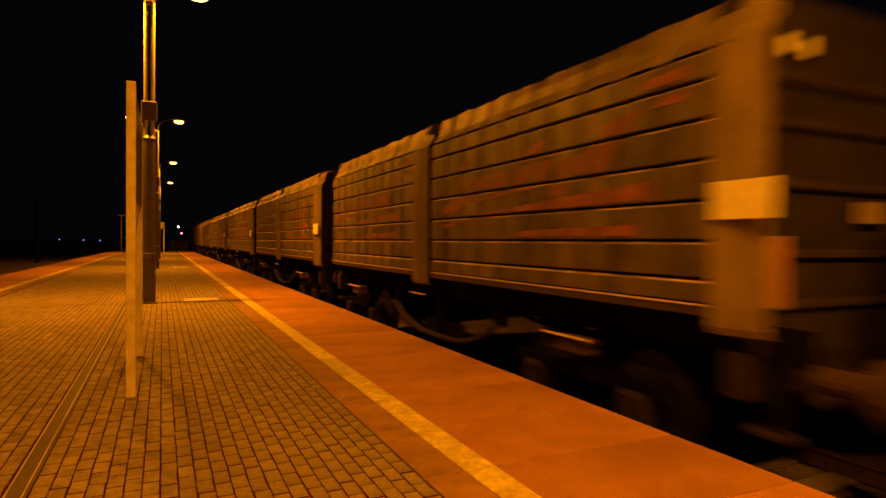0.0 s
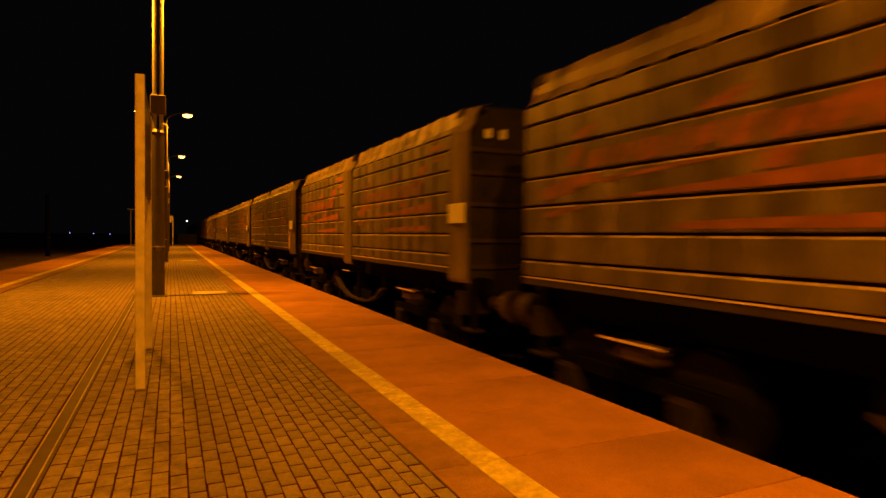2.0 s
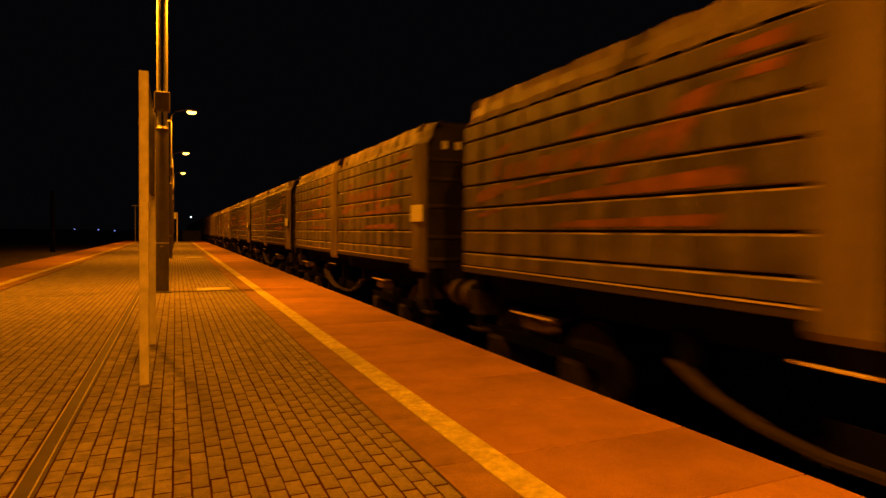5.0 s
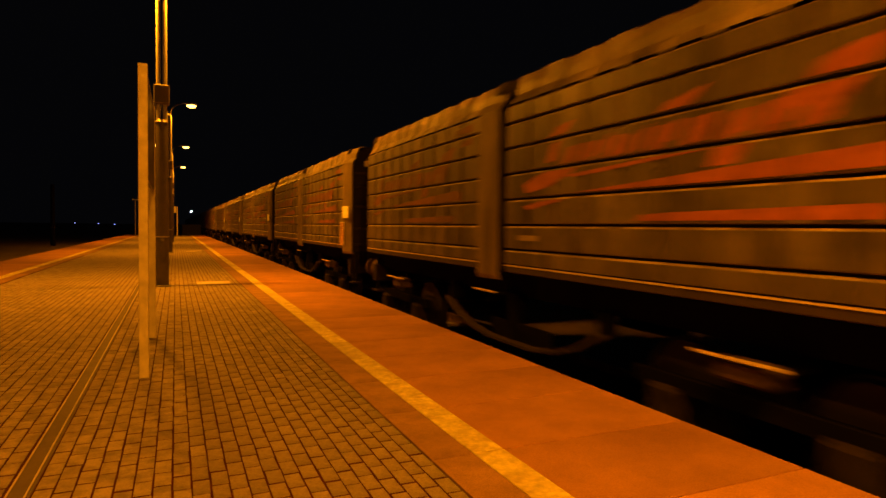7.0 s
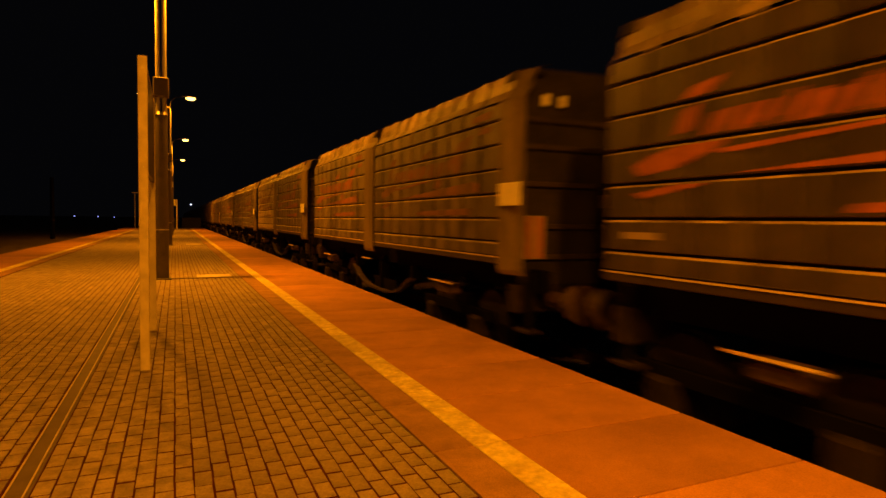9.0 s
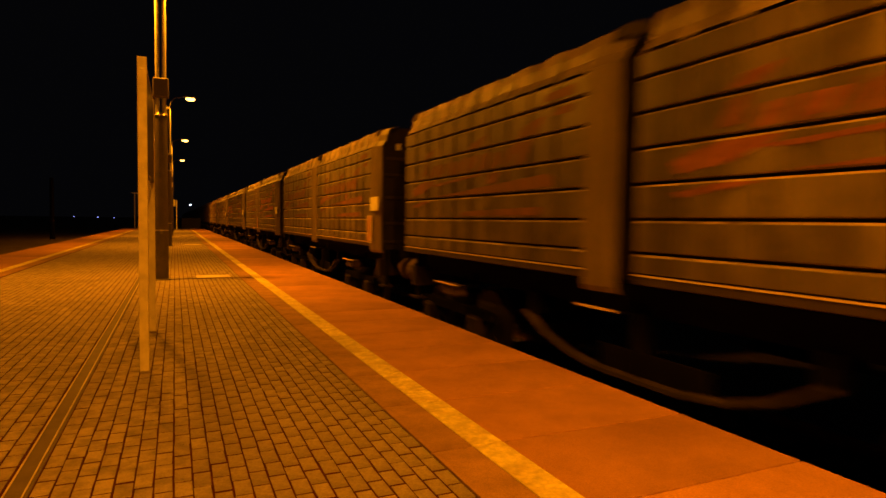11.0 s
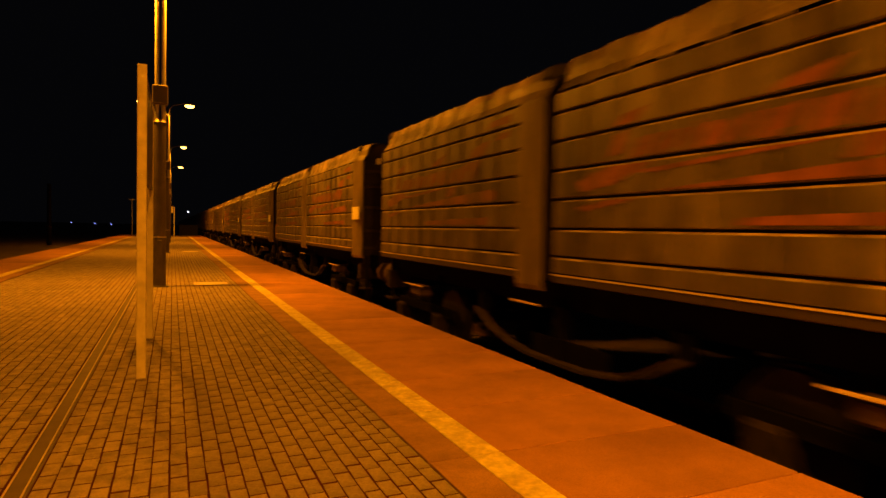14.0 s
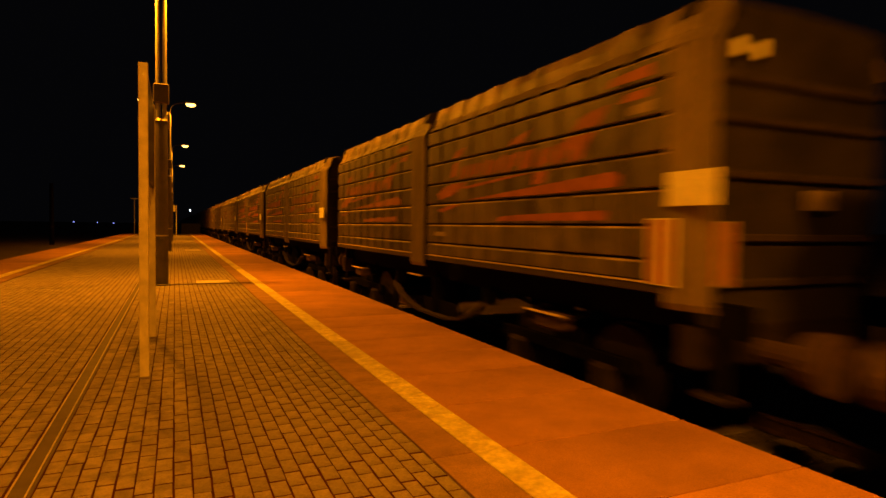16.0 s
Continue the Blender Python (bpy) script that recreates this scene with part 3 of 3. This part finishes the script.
def build_wagon():
    w = thing("goods_wagon", pose(TRACK_X, 0, RAIL_Z), "brown ribbed sliding-wall goods wagon on the moving train", "wagon", "wagons of the train")
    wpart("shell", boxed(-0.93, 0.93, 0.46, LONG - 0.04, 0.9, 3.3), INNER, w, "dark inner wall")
    for u, (ya, yb) in enumerate(UNITS):
        for k in range(len(GROOVES) - 1):
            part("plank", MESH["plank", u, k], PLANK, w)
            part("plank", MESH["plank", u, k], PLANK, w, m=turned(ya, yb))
        for s in (-1, 1):
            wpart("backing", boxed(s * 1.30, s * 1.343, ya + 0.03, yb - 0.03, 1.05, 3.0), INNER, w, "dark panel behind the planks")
    for y_out, y_in, x_in, back in ((0.55, 0.14, -1.28, -1.245), (6.62, 6.16, -1.34, -1.31)):
        post = wpart("end_post", end_post(y_out, y_in, x_in, back), SMOOTH, w, "smooth slanted door post")
        part("end_post", post.data, SMOOTH, w, m=turned(0, LONG))
    # sill under the planks, its worn upper edge bright with a painted highlight
    for s in (-1, 1):
        for ya, yb in ((0.6, 5.84), (6.60, LONG - 0.05)):
            sill = wpart("sill", prism(bmesh.new(), [(s * 1.39, 0.925), (s * 1.402, 0.935), (s * 1.402, 1.005), (s * 1.30, 1.005), (s * 1.2, 0.98), (s * 1.2, 0.925)], ya, yb), SILL, w)
            part("worn_edge", lifted(boxed(s * 1.36, s * 1.412, ya + 0.02, yb - 0.01, 1.006, 1.020), "worn_edge", WORN_LIT), WORN_LIT, sill, "worn steel edge with its highlight painted in")
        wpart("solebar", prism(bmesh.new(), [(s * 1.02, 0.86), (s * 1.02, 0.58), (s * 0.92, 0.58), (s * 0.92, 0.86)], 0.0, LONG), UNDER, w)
        # trussed frame under the middle
        line = [(7.95, 0.36), (7.55, 0.16), (7.05, 0.03), (6.6, -0.03), (5.5, -0.03), (5.0, 0.03), (4.55, 0.16), (4.15, 0.36)]
        bm = bmesh.new()
        rings = [[bm.verts.new((s * x, a, za + h)) for x, h in ((1.15, 0.0), (1.27, 0.0), (1.27, 0.04), (1.15, 0.04))] for a, za in line]
        for p, q in zip(rings, rings[1:]):
            for i in range(4):
                bm.faces.new((p[i], p[(i + 1) % 4], q[(i + 1) % 4], q[i]))
        bm.faces.new(rings[0])
        bm.faces.new(rings[-1][::-1])
        truss = wpart("truss", bm, TRUSS, w, "curved truss bar with a worn edge")
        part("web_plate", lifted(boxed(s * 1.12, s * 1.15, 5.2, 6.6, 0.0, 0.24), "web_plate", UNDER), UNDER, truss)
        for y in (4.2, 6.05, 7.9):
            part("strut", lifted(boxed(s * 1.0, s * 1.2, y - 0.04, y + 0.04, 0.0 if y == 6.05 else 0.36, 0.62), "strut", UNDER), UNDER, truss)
        for a, b, z in ((2.0, 2.76, 0.53), (9.65, 10.4, 0.53), (6.14, 6.67, 0.65)):
            step = wpart("step", boxed(s * 1.375, s * 1.43, a, b, z - 0.018, z, bevel=0.003), WORN_LIT, w, "worn steel step")
            if z < 0.6:
                part("bracket", lifted(boxed(s * 1.14, s * 1.375, a + 0.14, b - 0.16, z - 0.2, z - 0.025, bevel=0.03), "bracket", BUFFER), BUFFER, step)
            part("hanger", lifted(boxed(s * 1.02, s * 1.35, a + 0.04, a + 0.08, z - 0.04, z - 0.0205), "hanger", UNDER), UNDER, step)
            part("hanger", lifted(boxed(s * 1.02, s * 1.06, a + 0.04, a + 0.08, z - 0.04, 0.7), "hanger", UNDER), UNDER, step)
        for y, d in ((0, -1), (LONG, 1)):
            buf = wpart("buffer", rod(bmesh.new(), (s * 0.875, y, 0.51), (s * 0.875, y + d * 0.42, 0.51), 0.1, n=14), BUFFER, w)
            part("buffer_plate", lifted(rod(bmesh.new(), (s * 0.875, y + d * 0.42, 0.51), (s * 0.875, y + d * 0.62, 0.51), 0.21, 0.24, n=18), "buffer_plate", BUFFER), BUFFER, buf)
            wpart("corner_step", boxed(s * 1.05, s * 1.28, y - d * 0.02, y - d * 0.32, 0.08, 0.12, bevel=0.006), RUST, w)
            wpart("corner_bracket", boxed(s * 1.14, s * 1.19, y - d * 0.06, y - d * 0.18, 0.1, 0.86, bevel=0.01), UNDER, w)
    # roof with hoops
    seams = [ya + (yb - ya) * k / 10 for ya, yb in UNITS for k in range(11)]
    stations = sorted({round(v, 3) for q in seams for v in (q - 0.06, q - 0.015, q + 0.015, q + 0.06, q + 0.2, q + 0.33)})
    for first, last in ((0.40, 5.86), (6.60, LONG - 0.04)):
        roof_cover(w, seams, [first] + [v for v in stations if first + 0.03 < v < last - 0.03] + [last])
    for y in (0.40, 6.16, LONG - 0.26):
        prof = [(x * 1.004, z + 0.015) for x, z in ROOF_LINE[3:-3]] + [(x * 0.93, z - 0.07) for x, z in ROOF_LINE[-4:2:-1]]
        bm = bmesh.new()
        a = [bm.verts.new((x, y, z)) for x, z in prof]
        b = [bm.verts.new((x, y + 0.2, z)) for x, z in prof]
        n = len(prof)
        for i in range(n):
            bm.faces.new((a[i], a[(i + 1) % n], b[(i + 1) % n], b[i]))
        for i in range(n // 2 - 1):
            for ring in (a, b):
                bm.faces.new((ring[i], ring[i + 1], ring[n - 2 - i], ring[n - 1 - i]))
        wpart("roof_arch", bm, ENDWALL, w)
    # end walls
    for y, d in ((0.34, 1), (LONG, -1)):
        prof = [(-1.17, 0.6), (1.17, 0.6)] + [(x * 0.835, z - 0.02) for x, z in ROOF_LINE[::-1]]
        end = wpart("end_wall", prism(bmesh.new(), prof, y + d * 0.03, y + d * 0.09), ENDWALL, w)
        for z in (1.02, 1.42, 1.97, 2.45, 2.8):
            part("rib", lifted(boxed(-1.15, 1.15, y - d * 0.02, y + d * 0.04, z - 0.035, z + 0.035, bevel=0.01), "rib", SILL), SILL, end)
        wpart("headstock", boxed(-1.25, 1.25, y, y + d * 0.2, 0.3, 0.66, bevel=0.01), RUST, w)
        wpart("coupling", boxed(-0.06, 0.06, y, y - d * 0.5, 0.36, 0.46, bevel=0.02), RUST, w)
    for x in (-0.92, -0.66):
        wpart("end_plate", boxed(x, x + 0.11, 0.30, 0.315, 2.98, 3.12), PLATE, w, "pale plate")
    wpart("end_plate", boxed(0.06, 0.42, 0.30, 0.315, 1.68, 1.86), PALEMARK, w, "pale plate")
    # white plates at the wagon ends
    for m in (None, turned(0, LONG)):
        part("white_plate", MESH.setdefault("wp", lifted(boxed(-1.415, -1.40, 0.0, 0.53, 1.68, 1.97, bevel=0.004), "white_plate", PLATE)), PLATE, w, "white plate", m)
        part("plate_bracket", MESH.setdefault("wb", lifted(boxed(-1.40, -1.2, 0.40, 0.44, 1.74, 1.90), "plate_bracket", SMOOTH)), SMOOTH, w, m=m)
    # running gear
    for pivot, offs in AXLES:
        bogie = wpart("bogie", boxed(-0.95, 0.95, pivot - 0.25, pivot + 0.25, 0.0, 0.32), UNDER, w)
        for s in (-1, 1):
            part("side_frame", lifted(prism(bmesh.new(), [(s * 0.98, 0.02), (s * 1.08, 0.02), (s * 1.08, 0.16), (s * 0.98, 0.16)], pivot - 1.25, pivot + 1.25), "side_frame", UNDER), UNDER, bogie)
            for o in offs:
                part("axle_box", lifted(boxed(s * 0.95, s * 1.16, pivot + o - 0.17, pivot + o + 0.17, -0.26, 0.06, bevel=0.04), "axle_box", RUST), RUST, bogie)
        for o in offs:
            ws = part("wheelset", MESH.setdefault("wheelset", mesh_of(wheelset_bm(), "wheelset", WHEEL)), WHEEL, w, m=pose(0, pivot + o, 0.50))
    return w


STRIPES = mesh_of(boxed(-0.006, 0.006, 0, 0.10, 0, 0.56), "stripe", REDMARK)
STRIPES_W = mesh_of(boxed(-0.005, 0.005, 0, 0.32, 0, 0.58), "stripe_label", PLATE)


END_LABEL = mesh_of(boxed(0, 0.30, -0.012, 0, 0, 0.56), "end_label", PALEMARK)
END_STRIPE = mesh_of(boxed(0, 0.08, -0.016, -0.006, 0.01, 0.55), "stripe", REDMARK)


def stripe_label(w, y):
    lab = part("stripe_label", STRIPES_W, PLATE, w, "faded red and white striped label", pose(-1.408, y, 1.0 + RISE))
    for o in (0.03, 0.19):
        part("stripe", STRIPES, REDMARK, lab, m=pose(-0.003, o, 0.01))


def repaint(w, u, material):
    """Another plank colour on one sliding wall of a wagon."""
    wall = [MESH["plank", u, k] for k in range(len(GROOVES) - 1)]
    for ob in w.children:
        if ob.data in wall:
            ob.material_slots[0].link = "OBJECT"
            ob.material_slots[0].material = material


# what is painted on each wagon: front wall, rear wall, extras
WEAR = {1: "fB", 2: "fb", 3: "Bb", 4: "bf", 5: "Bb*", 6: "BB", 7: "fB", 8: "fb", 9: "bb", 10: "fb", 11: "bb", 12: "fB", 13: "ff", 14: "gb", 15: "bf", 16: "Bb", 17: "fB", 18: "ff",
        19: "fb", 20: "bf", 21: "Bf", 22: "bf", 23: "fb", 24: "fb", 25: "BB", 26: "Bb", 27: "bB", 28: "ff"}
DARKER = {6: 1, 7: 0, 16: 1, 25: 0, 27: 1}     # which sliding wall is darker
proto = build_wagon()
WAGONS = {}
for n in range(-9, 30):
    WAGONS[n] = proto if n == -9 else copy_thing(proto, pose(TRACK_X, 0, RAIL_Z))
for n, w in WAGONS.items():
    code = WEAR.get(n, "fb").replace(".", "")
    for u, c in ((1, code[0]), (0, code[1])):
        if c == "g":
            tagged(part("graffiti", MESH["spray"], GRAFFITI, w), "pale graffiti paint", kind="stuff")
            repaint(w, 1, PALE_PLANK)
            c = "f"
        part("lettering", MESH[{"B": "bold", "b": "faded", "f": "faint"}[c], u], REDMARK, w, "red lettering shapes" if c == "B" else "faded red lettering shapes")
        if c == "B":
            part("marking", MESH["pale", u, 0], PALEMARK, w)
            part("marking", MESH["pale", u, 1], PALEMARK, w)
    if n in DARKER:
        repaint(w, DARKER[n], DARK_PLANK)
    if "*" in code:
        for j in range(len(FRESH)):
            for k in range(len(GROOVES) - 1):
                part("fresh_patch", MESH["fresh", j, k], CLEAN, w, "cleaner pale patch of planking")
    if n in (-3, 2, 4, 11, 18, 27):
        stripe_label(w, 0.42)
    if n in (5, 6, 17, 20, 25):
        stripe_label(w, 6.32)
    if n in (0, 4, 5, 10, 15, 20, 22, 25, 27):
        lab = part("end_label", END_LABEL, PALEMARK, w, "faded red and white striped label", pose(-1.14, 0.318, 1.0 + RISE))
        for o in (0.02, 0.18):
            part("stripe", END_STRIPE, REDMARK, lab, m=pose(o, 0, 0))
    if code[0] == "g":
        tagged(w, "brown ribbed goods wagon with pale graffiti on the train")
    elif "B" in code:
        tagged(w, "brown ribbed goods wagon with bold red lettering")


# ---- paving blocks, last ----
def paver_columns():
    xs = []
    x = INNER_R
    while x - 0.1 > -0.725:
        xs.append(x - 0.1)
        x -= 0.1
    x = -0.862
    while x - 0.1 > INNER_L - 0.001:
        xs.append(x - 0.1)
        x -= 0.1
    return xs


def paver_shape(l):
    g, b, t = 0.0052, 0.0024, 0.0
    x0, x1, y0, y1 = g, 0.1 - g, 0.0085, l - 0.0085
    verts = [(x0, y0, -0.02), (x1, y0, -0.02), (x1, y1, -0.02), (x0, y1, -0.02), (x0, y0, -b), (x1, y0, -b), (x1, y1, -b), (x0, y1, -b),
             (x0 + b, y0 + b, t), (x1 - b, y0 + b, t), (x1 - b, y1 - b, t), (x0 + b, y1 - b, t)]
    faces = [(0, 1, 5, 4), (1, 2, 6, 5), (2, 3, 7, 6), (3, 0, 4, 7), (4, 5, 9, 8), (5, 6, 10, 9), (6, 7, 11, 10), (7, 4, 8, 11), (8, 9, 10, 11)]
    return verts, faces


PV, PF = paver_shape(0.2)
single = bpy.data.meshes.new("paver")
single.from_pydata(PV, [], PF)
single.materials.append(PAVER)
single.materials.append(JOINT)
single.polygons.foreach_set("material_index", [1] * 4 + [0] * (len(PF) - 4))
rng = random.Random(11)
verts, faces = [], []
count = 0
for c, x in enumerate(paver_columns()):
    y = -2.0 + (0.1 if c % 2 else 0.0) + rng.uniform(-0.012, 0.012)
    while y < 60:
        dz = rng.uniform(-0.0006, 0.0012)
        if 0.0 < x < 1.45 and 2.45 < y < 6.45 and count < 310:
            ob = part("paver", single, PAVER, platform, m=pose(x + rng.uniform(-0.002, 0.002), y + rng.uniform(-0.005, 0.005), dz, rng.uniform(-0.25, 0.25), rng.uniform(-0.35, 0.35), rng.uniform(-1.0, 1.0)))
            count += 1
        else:
            base = len(verts)
            dx, dy, skew = rng.uniform(-0.0022, 0.0022), rng.uniform(-0.005, 0.005), rng.uniform(-0.018, 0.018)
            verts += [(x + dx + a - skew * (b - 0.1), y + dy + b + skew * (a - 0.05), dz + h) for a, b, h in PV]
            faces += [tuple(base + i for i in f) for f in PF]
        y += 0.2
me = bpy.data.meshes.new("pavers")
me.from_pydata(verts, [], faces)
me.materials.append(PAVER)
me.materials.append(JOINT)
me.polygons.foreach_set("material_index", ([1] * 4 + [0] * (len(PF) - 4)) * (len(faces) // len(PF)))
ob = new("paving_blocks", me)
ob.parent = platform
tagged(ob, "small grey concrete paving blocks", kind="stuff")
part("far_paving", boxed(INNER_L + 0.01, INNER_R - 0.01, 60.0, Y1, -0.05, 0.0), PAVER, platform)
part("far_paving", boxed(INNER_L + 0.01, INNER_R - 0.01, Y0, -2.1, -0.05, 0.0), PAVER, platform)

# ---- what moves: the train ----
# seconds, way of the wagon whose rear end passes first
RUN = [(0, 2.78), (0.5, 14.25), (1.0, 25.65), (1.5, 36.72), (2.0, 48.08), (2.5, 59.50), (3.0, 71.45), (3.5, 82.8), (4.0, 94.2), (6.5, 150.92), (7.0, 162.2), (7.5, 174.0),
       (8.0, 185.52), (8.5, 196.95), (9.0, 208.05), (11.5, 265.45), (12.0, 276.70), (12.5, 287.75), (13.0, 299.03), (13.5, 311.0), (14.0, 322.5), (14.5, 333.75), (15.0, 344.4), (15.5, 355.41), (16.0, 366.52)]


def way_at(t):
    for (a, ya), (b, yb) in zip(RUN, RUN[1:]):
        if t <= b:
            return ya + (yb - ya) * (t - a) / (b - a)
    return RUN[-1][1]


def motions():
    for n, w in WAGONS.items():
        walk(w, [(t, pose(TRACK_X, s - n * UNIT, RAIL_Z)) for t, s in RUN])
    # wheels roll without slipping
    steps = [k / FPS for k in range(int(16 * FPS) + 1)]
    sets = {}
    for w in WAGONS.values():
        for ob in w.children:
            if ob.name.split(".")[0] == "wheelset":
                sets.setdefault(round(ob.location.y, 2), []).append(ob)
    for y, obs in sets.items():
        first = obs[0]
        walk(first, [(t, pose(0, y, 0.50, -math.degrees(way_at(t) / 0.50))) for t in steps])
        for ob in obs[1:]:
            ob.rotation_mode = "QUATERNION"
            ob.animation_data_create()
            ob.animation_data.action = first.animation_data.action
            ob.animation_data.action_slot = first.animation_data.action_slot


motions()
